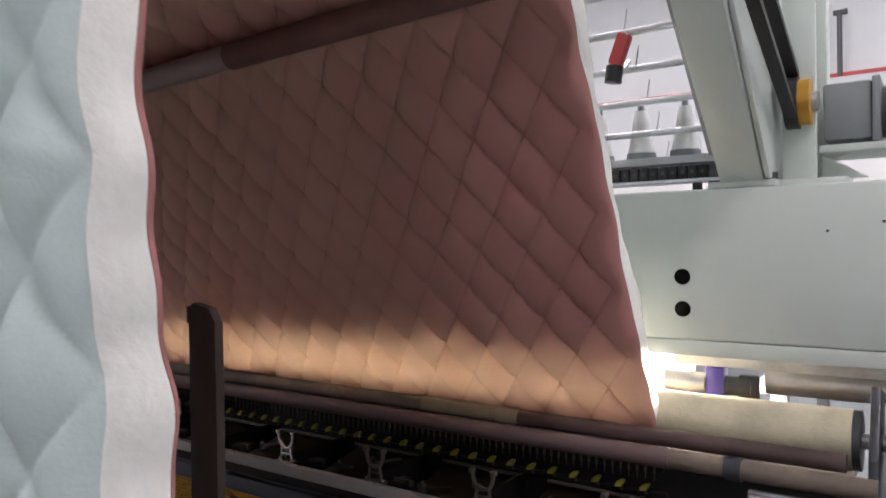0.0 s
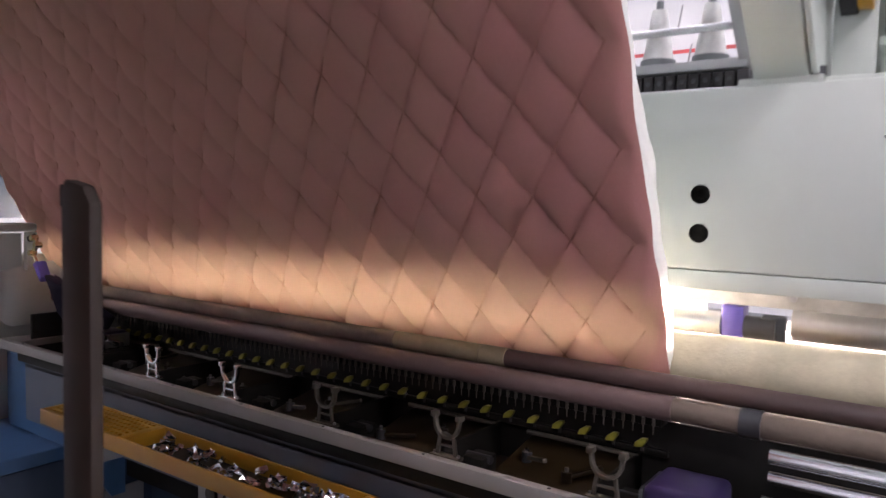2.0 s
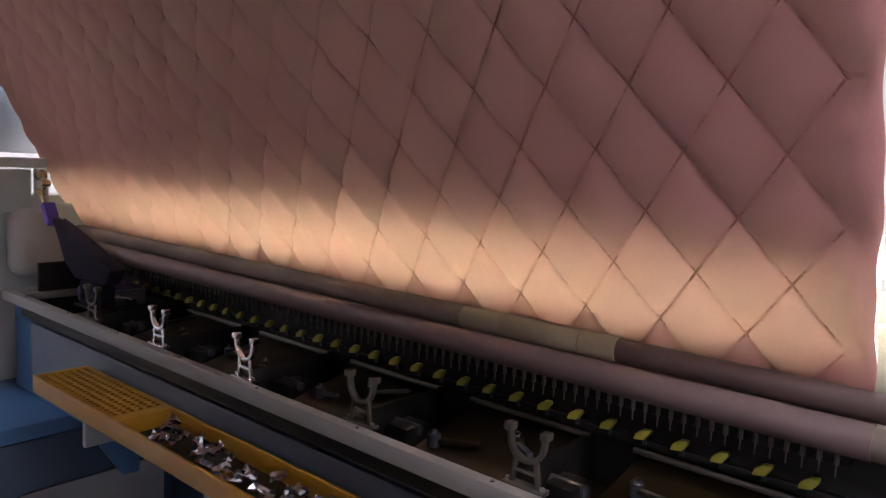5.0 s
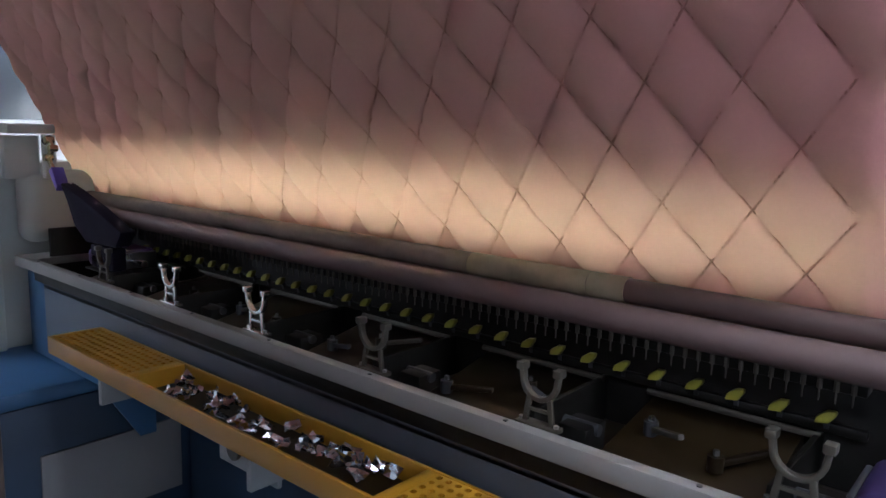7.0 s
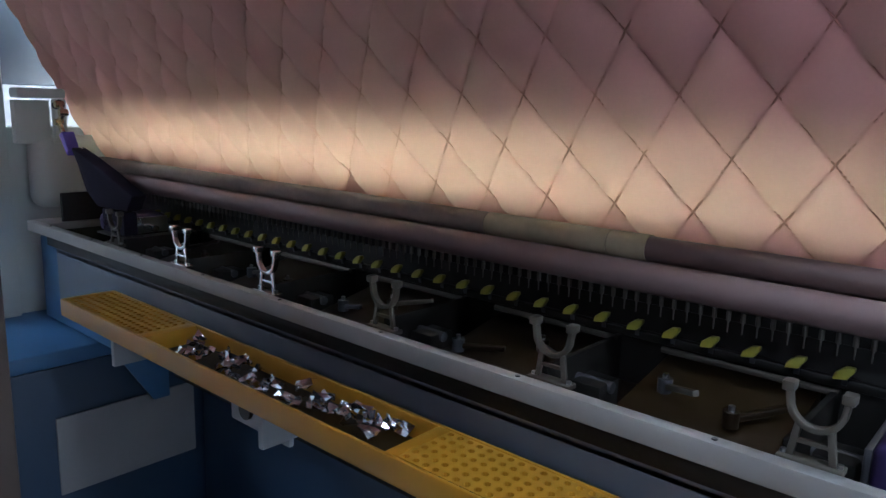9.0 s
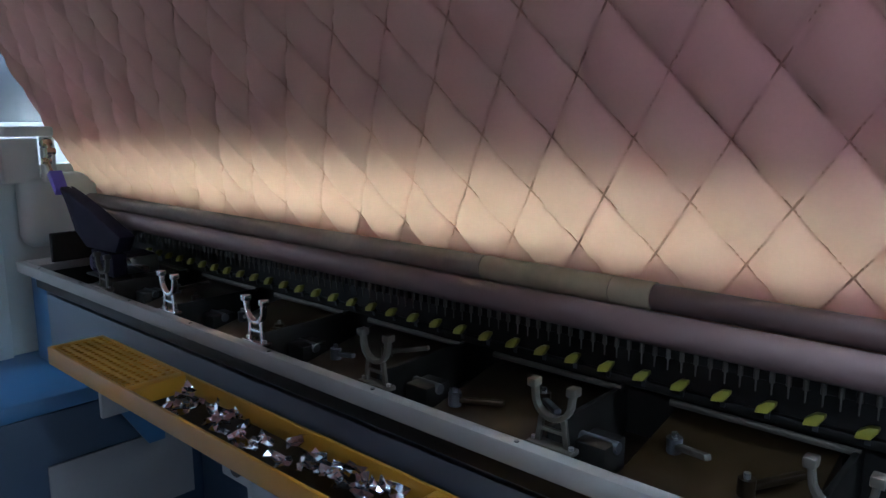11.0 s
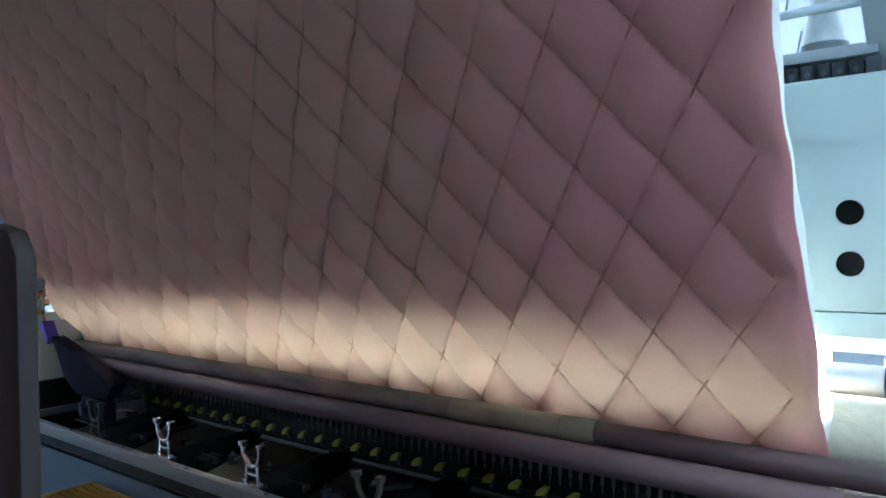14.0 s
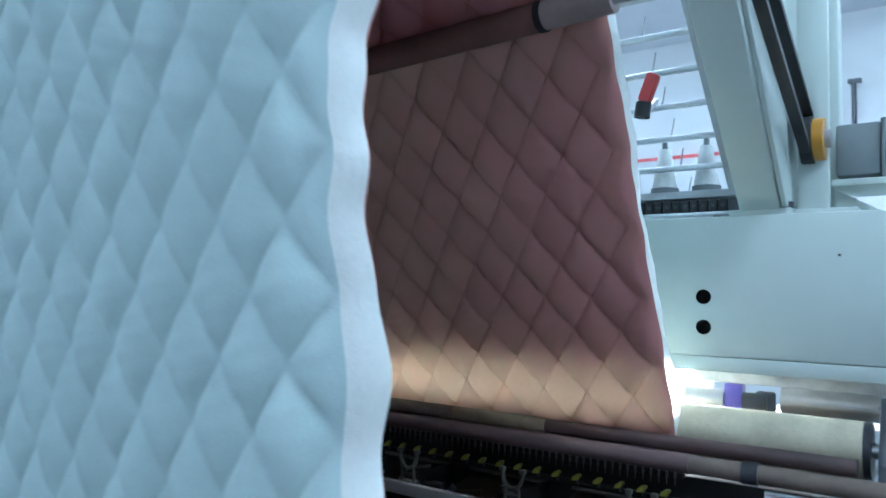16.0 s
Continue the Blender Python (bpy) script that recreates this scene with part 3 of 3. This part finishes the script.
# ---- on top of the beam ----
arm = thing("support_gantry", "white painted steel arm holding the overhead roller", "machine arm")
part("arm_beam", beam(B(), (0.115, 0.3, 1.5), (0.12, -0.31, 2.02), 0.085, 0.1, bevel=0.006), M_PAINT, arm)
part("arm_foot", box(B(), 0.05, 0.18, 0.17, 0.45, 1.534, 1.548, 0.003), M_PAINT, arm)
part("gusset", prism(B(), [(0.16, 1.55), (0.42, 1.55), (0.42, 2.2), (-0.2, 2.2), (-0.3, 1.98)], "x", 0.162, 0.172, 0.002), M_PAINT, arm, "white triangular web plate")
for y in (0.19, 0.4):
    part("foot_bolt", cyl(B(), (0.17, y, 1.548), (0.17, y, 1.562), 0.012, 6), M_DARKGREY, arm)
stand = thing("drive_stand", "white painted steel stand carrying the drive", "machine stand")
part("stand_plate", box(B(), 0.18, 0.243, 0.24, 0.255, 1.548, 2.3, 0.003), M_PAINT, stand)
part("stand_foot", box(B(), 0.17, 0.3, 0.2, 0.42, 1.534, 1.547, 0.002), M_PAINT, stand)
part("shelf", box(B(), 0.245, 0.75, 0.256, 0.45, 1.6, 1.615, 0.003), M_PAINT, stand)
part("shelf_rib", prism(B(), [(0.246, 1.55), (0.33, 1.55), (0.246, 1.6)], "y", 0.3, 0.31, 0.001), M_PAINT, stand)
belt = thing("drive_belt", "black rubber drive belt running up to the roller", "belt")
part("lower_run", beam(B(), (0.205, 0.225, 1.655), (0.2, -0.38, 1.925), 0.022, 0.012), M_RUBBER, belt)
part("upper_run", beam(B(), (0.205, 0.225, 1.755), (0.2, -0.36, 2.0), 0.022, 0.012), M_RUBBER, belt)
part("bend", cyl(B(), (0.192, 0.225, 1.70), (0.216, 0.225, 1.70), 0.052, 24), M_RUBBER, belt)
pulley = thing("belt_pulley", "yellow painted belt pulley", "pulley")
part("disc", cyl(B(), (0.217, 0.225, 1.70), (0.238, 0.225, 1.70), 0.046, 28), M_YELLOW, pulley)
part("hub", cyl(B(), (0.238, 0.225, 1.70), (0.25, 0.225, 1.70), 0.02, 20), M_STEEL, pulley)
motor = thing("gear_motor", "grey gear motor with a dark ribbed housing", "motor")
part("gearbox", box(B(), 0.248, 0.335, 0.3, 0.42, 1.628, 1.745, 0.006), M_MOTOR, motor)
part("flange", box(B(), 0.336, 0.35, 0.29, 0.43, 1.62, 1.75, 0.003), M_MOTOR, motor)
rb = B()
cyl(rb, (0.35, 0.36, 1.685), (0.62, 0.36, 1.685), 0.052, 24)
part("motor_housing", rb, M_DARKGREY, motor, "dark ribbed motor housing")
for k in range(12):
    part("cooling_fin", cyl(B(), (0.365 + k * 0.02, 0.36, 1.685), (0.371 + k * 0.02, 0.36, 1.685), 0.06, 24), M_DARKGREY, motor)
part("terminal_box", box(B(), 0.42, 0.52, 0.27, 0.31, 1.69, 1.75, 0.004), M_DARKGREY, motor)
part("cable", cyl(B(), (0.52, 0.28, 1.7), (0.6, 0.26, 1.55), 0.006, 10), M_RUBBER, motor)

chain = thing("cable_chain", "black plastic cable chain lying on the beam", "cable chain")
part("support_strip", box(B(), -1.4, 0.02, 0.43, 0.5, 1.572, 1.58, 0.001), M_ALU, chain)
lk = B()
box(lk, -0.011, 0.011, -0.028, 0.028, 0.0, 0.034, 0.004)
link_mesh = mesh_of(lk, M_RUBBER)
pk = B()
cyl(pk, (0, -0.0295, 0.017), (0, -0.027, 0.017), 0.005, 10)
pin_mesh = mesh_of(pk, M_DARKGREY)
for k in range(50):
    o = new("link", link_mesh)
    o.parent = chain
    o.location = (-0.032 - k * 0.0245, 0.465, 1.5805)
    q = new("link_pin", pin_mesh)
    q.parent = o
part("leg", box(B(), -0.06, -0.04, 0.45, 0.47, 1.534, 1.571, 0.002), M_DARKGREY, chain)
part("end_bracket", box(B(), -0.019, 0.006, 0.44, 0.49, 1.5345, 1.615, 0.003), M_DARKGREY, chain)
for k in range(6):
    part("leg", box(B(), -0.35 - k * 0.2, -0.33 - k * 0.2, 0.45, 0.47, 1.534, 1.571, 0.002), M_DARKGREY, chain)

creel = thing("thread_creel", "grey metal thread creel with rungs leaning over the beam", "thread creel")
C0, C1 = Vector((0.0, 0.5, 1.6)), Vector((0.0, -0.05, 2.1))
for x in (0.0, -0.62, -1.24):
    part("stile", beam(B(), (x, C0.y, C0.z), (x, C1.y, C1.z), 0.03, 0.035, up=(1, 0, 0), bevel=0.003), M_PAINT_GREY, creel)
    part("stile_foot", box(B(), x - 0.02, x + 0.02, 0.485, 0.52, 1.534, 1.6, 0.002), M_PAINT_GREY, creel)
for k in range(8):
    q = C0.lerp(C1, 0.06 + k * 0.13)
    part("rung", cyl(B(), (-1.24, q.y, q.z), (0.0, q.y, q.z), 0.008, 12), M_ALU, creel)
    for m in range(5):
        x = -0.13 - m * 0.22
        part("guide_wire", cyl(B(), (x, q.y, q.z), (x + 0.012, q.y - 0.01, q.z + 0.05), 0.0018, 6), M_STEEL, creel)
part("spool_shelf", box(B(), -1.24, 0.0, 0.44, 0.56, 1.62, 1.64, 0.002), M_PAINT_GREY, creel)


def cone(x, y, z):
    t = thing("thread_cone", "white cone of sewing thread on a grey base", "thread cone", "thread cones on the creel", at=(x, y, z))
    part("thread", cyl(B(), (0, 0, 0.018), (0, 0, 0.13), 0.034, 24, 0.016), M_CONE, t)
    part("base", cyl(B(), (0, 0, 0), (0, 0, 0.018), 0.038, 24), M_MOTOR, t, "grey cone base")
    part("tip", cyl(B(), (0, 0, 0.13), (0, 0, 0.15), 0.008, 12), M_MOTOR, t)
    return t


first_cone = cone(-0.09, 0.5, 1.6405)
for k in range(1, 10):
    copy_thing(first_cone, pose(-0.09 - k * 0.115, 0.5, 1.6405))
lever = thing("red_lever", "red plastic lever with a black base", "lever")
part("grip", beam(B(), (-0.12, 0.1, 1.80), (-0.095, 0.1, 1.865), 0.03, 0.03, bevel=0.008), M_RED, lever)
part("lever_base", cyl(B(), (-0.125, 0.1, 1.765), (-0.12, 0.1, 1.80), 0.018, 16), M_RUBBER, lever, "black lever base")
part("bracket", beam(B(), (-0.125, 0.1, 1.766), (-0.125, 0.2, 1.83), 0.01, 0.01), M_STEEL, lever)

# ---- far wall ----
solid("trim", box(B(), -9, 8, 8.9, 8.99, 3.45, 3.5), M_RED, "red painted trim rail on the far wall", "trim", kind="structure")
solid("wall_partition", box(B(), -9, 8, 8.86, 8.89, 0.0, 3.44), M_PARTITION, "pale grey lower wall cladding", "wall", kind="structure")
pipe = thing("wall_pipe", "thin dark pipe standing on the wall cladding", "pipe")
part("tube", cyl(B(), (-0.59, 8.83, 3.45), (-0.59, 8.83, 4.23), 0.03, 12), M_DARKGREY, pipe)
part("tip", box(B(), -0.66, -0.5, 8.8, 8.86, 4.2, 4.26, 0.01), M_DARKGREY, pipe)


# ---- quilt ----
DW, DH, QW = 0.1065, 0.155, 1.98
X0, S0 = 0.027, -0.2149
LAST = X0 - DW / 2


def quilt_grid(z0, z1, wob, out, margin, curl=0.0):
    nx, nz = 500, int((z1 - z0) / DH * 30)
    xs = np.linspace(-QW - out, out, nx)
    zs = np.linspace(z0, z1, nz)
    X, Z = np.meshgrid(xs, zs)
    # the outermost needle turns back at LAST: plain cloth beyond it
    u, w = (np.minimum(X, LAST) - X0) / DW, (Z - S0) / DH
    # hand-guided stitching wanders a little
    u = u + 0.012 * np.sin(5.1 * X + 2.3 * Z)
    puff = np.power(np.abs(np.sin(np.pi * (u + w))) * np.abs(np.sin(np.pi * (u - w))) + 1e-6, 0.5)
    inside = np.minimum(out - X, X + QW + out)
    edge = np.clip(inside / margin, 0, 1)
    edge = edge * edge * (3 - 2 * edge)
    puff = puff * edge + (1 - edge) * 0.5
    hem = np.clip(inside / 0.014, 0, 1) ** 0.5
    wrinkle = 0.0008 * np.sin(61 * X + 23 * np.sin(9 * Z)) * np.sin(47 * Z + 5 * X)
    sag = wob * (np.sin(3.1 * X + 1.7 * Z) * 0.006 + np.sin(7.3 * X - 4.1 * Z + 1) * 0.003)
    rim = (1 - edge) * wob * (0.006 * np.sin(13 * Z + 0.4) + 0.006 * np.sin(31 * Z) + 0.004 * np.sin(58 * Z + 2 * np.sin(7 * Z))) * (X > -QW / 2)
    roll = curl * (np.clip(1 - (out - X) / 0.1, 0, 1) ** 2) * (1 + 0.25 * np.sin(11 * Z))
    return X + rim, Z, puff, hem, sag + wrinkle * edge + roll, nx, nz


def sheet(name, X, Y, Z, nx, nz, material, parent, label="", cols=None):
    if cols:
        X, Y, Z = X[:, cols[0]:cols[1]], Y[:, cols[0]:cols[1]], Z[:, cols[0]:cols[1]]
        nx = X.shape[1]
    v = np.stack([X, Y, Z], -1).reshape(-1, 3)
    i = np.arange(nz - 1)[:, None] * nx + np.arange(nx - 1)[None, :]
    f = np.stack([i, i + 1, i + nx + 1, i + nx], -1).reshape(-1, 4)
    me = bpy.data.meshes.new("mesh")
    me.from_pydata(v.tolist(), [], f.tolist())
    me.materials.append(material)
    me.shade_smooth()
    ob = new(name, me)
    ob.parent = parent
    return tagged(ob, label)


def stitching(z0, z1, side, wob, parent):
    """Thread lying in the grooves, both ways across the fabric, toned darker to carry the crease shade."""
    vs, fs = [], []
    n = int((z1 - z0) / DH * 14)
    zs = np.linspace(z0, z1, n + 1)
    for way in (-1, 1):
        w = (zs - S0) / DH
        lo = int(np.floor(((-QW - X0) / DW) - abs(w).max())) - 1
        hi = int(np.ceil((LAST - X0) / DW + abs(w).max())) + 1
        for k in range(lo, hi):
            x = X0 + DW * (k + way * w)
            x = x - DW * 0.012 * np.sin(5.1 * x + 2.3 * zs)
            for i in range(n):
                a, b = x[i], x[i + 1]
                if not (-QW + 0.02 < a < LAST + 0.002 and -QW + 0.02 < b < LAST + 0.002):
                    continue
                q = len(vs)
                for px, pz in ((a, zs[i]), (b, zs[i + 1])):
                    y = side * -0.0052 + wob * (np.sin(3.1 * px + 1.7 * pz) * 0.006 + np.sin(7.3 * px - 4.1 * pz + 1) * 0.003)
                    vs += [(px - 0.0016, y, pz), (px, y - side * 0.0012, pz), (px + 0.0016, y, pz)]
                fs += [(q, q + 1, q + 4, q + 3), (q + 1, q + 2, q + 5, q + 4)]
    me = bpy.data.meshes.new("mesh")
    me.from_pydata(vs, [], fs)
    me.materials.append(M_THREAD_SHADE)
    ob = new("stitching", me)
    ob.parent = parent
    tagged(ob, "dusty rose quilting thread toned to carry the crease shade", kind="stuff")


def quilt(name, z0, z1, label, side=1, wob=1.0, margin=0.05, plump=1.0, curl=0.0, lips=(0.0, 0.008), back=1.0, flare=0.0):
    t = thing(name, label, "quilt")
    X, Z, puff, hem, sag, nx, nz = quilt_grid(z0, z1, wob, lips[0], margin, curl)
    sheet("pink_face", X, side * (-0.001 - hem * (0.002 + 0.019 * plump * puff)) + sag, Z, nx, nz, M_PINK, t, "pink quilted velvet face")
    if side > 0:
        stitching(z0, z1, side, wob, t)
    X, Z, puff, hem, sag, nx, nz = quilt_grid(z0, z1, wob, lips[1], margin, curl)
    Y = side * (0.001 + hem * (0.002 + 0.011 * plump * (0.5 + back * (puff - 0.5)))) + sag
    if back == 0:
        Y = 0.003 + hem * 0.011 + 0.004 * (puff - 0.5) + sag
    cut = nx - int(nx * margin * 0.34 / QW)
    sheet("backing", X, Y, Z, nx, nz, M_WHITE, t, "pale mint quilted backing", (0, nx if flare else cut))
    if flare:
        # loose wadding turned back along the edge
        v, zs = np.meshgrid(np.linspace(0, 1, 16), np.linspace(z0, z1, nz))
        wave = 1 + 0.22 * np.sin(9 * zs) + 0.12 * np.sin(23 * zs + 1) + 0.06 * np.sin(71 * zs)
        sheet("selvedge", -0.007 + 0.0075 * np.sin(2.2 * v) * wave, 0.0025 + flare * v ** 1.3 * wave + 0.002 * np.sin(40 * zs + 9 * v), zs, 16, nz, M_WADDING, t, "raw white wadding edge")
    else:
        sheet("selvedge", X, Y + side * 0.002, Z, nx, nz, M_WADDING, t, "raw white wadding edge", (cut - 1, nx))
    return t


LEAN = 26.57
rising = quilt("rising_quilt", -0.72, 0.96, "pink diamond-quilted fabric rising from the rollers", wob=0.25, margin=0.026, back=0.0, lips=(0.002, 0.0), flare=0.036)
overhead = quilt("overhead_quilt", -0.06, 0.78, "pink diamond-quilted fabric passing overhead", wob=0.3)
hanging = quilt("hanging_quilt", -1.62, 0.66, "white-backed diamond-quilted fabric hanging down", side=-1, wob=0.8, margin=0.072, plump=1.8, curl=0.05, lips=(-0.001, 0.003))


def long_roller(name, y, z, r, label, rise=0.0):
    """A roller along x; rise: how much its axis climbs per metre."""
    def span(a, b, q, seg=32):
        return cyl(B(), (a, y, z + rise * a), (b, y, z + rise * b), q, seg)
    t = thing(name, label, "roller")
    part("tube", span(-1.9, 0.01, r), M_ROLLER, t)
    for a, b in ((-1.95, -1.9), (0.01, 0.2)):
        part("journal", span(a, b, r * 0.5, 20), M_STEEL, t)
    return t, span


top_roller, span = long_roller("top_guide_roller", -0.395, 1.842, 0.026, "pale guide roller with a dark brown wrap under the fabric", 0.03)
part("wrap", span(-0.75, -0.13, 0.0275), M_WRAP, top_roller, "dark brown cloth wrap")
part("collar", span(-0.13, -0.118, 0.029), M_RUBBER, top_roller, "black rubber collar")
long_roller("front_guide_roller", -0.985, 2.25, 0.035, "smooth grey guide roller at the front")
for x in (0.22, -1.98):
    st = thing("roller_stand", "white painted post carrying the front roller", "roller stand", "front roller posts")
    part("mast", box(B(), x - 0.03, x + 0.03, -0.83, -0.77, 2.15, 2.35, 0.004), M_PAINT, st)
    part("boom", beam(B(), (x, -1.03, 2.25), (x, 0.42, 2.25), 0.05, 0.05, bevel=0.004), M_PAINT, st)
    part("riser", box(B(), x - 0.025, x + 0.025, 0.4, 0.45, 1.534 if x > 0 else 1.5, 2.27, 0.004), M_PAINT, st)

FEED = 0.0389
STROKE = [(0, 0.0), (0.8, 0.011), (1.75, 0.026), (2.5, 0.01), (3.2, -0.002), (3.6, -0.001), (4, 0.009), (5.7, 0.05), (6.5, 0.041), (7, 0.028), (7.9, 0.006), (9, 0.037), (10, 0.05),
          (11.5, 0.031), (12, 0.029), (12.6, 0.045), (13, 0.042), (13.5, 0.023), (14, 0.018), (15, 0.02), (16, 0.0)]
LEANS = [(0, -0.9), (1.1, -5.5), (1.5, -3.8), (2, -3.6), (14, 0.5), (15, 0.9), (15.5, 3.3), (16, 4.3)]
SHIFTS = [(0, 0.0), (2, 0.0), (14, 0.05), (15, 0.05), (15.5, 0.036), (16, 0.036)]


def sway(t):
    """The sideways stroke of the carriage."""
    return float(np.interp(t, *zip(*STROKE))) - 0.027


def motions():
    times = [k * 0.25 for k in range(65)]
    walk(rising, [(t, pose(sway(t), 0.054, 1.05, LEAN) @ pose(0, 0, FEED * t)) for t in times])
    walk(overhead, [(t, pose(sway(t), -0.405, 1.875, 55)) for t in times])
    walk(hanging, [(t, pose(sway(t), -1.085 + float(np.interp(t, *zip(*SHIFTS))), 2.25, float(np.interp(t, *zip(*LEANS)))) @ pose(0, 0, -FEED * t)) for t in times])
    walk(bar_a, [(t, pose(sway(t), 0, 0)) for t in times])
    walk(hooks, [(k * 0.1, pose(0.004 * (k % 2), 0, 0.006 * (k % 2))) for k in range(161)])


motions()
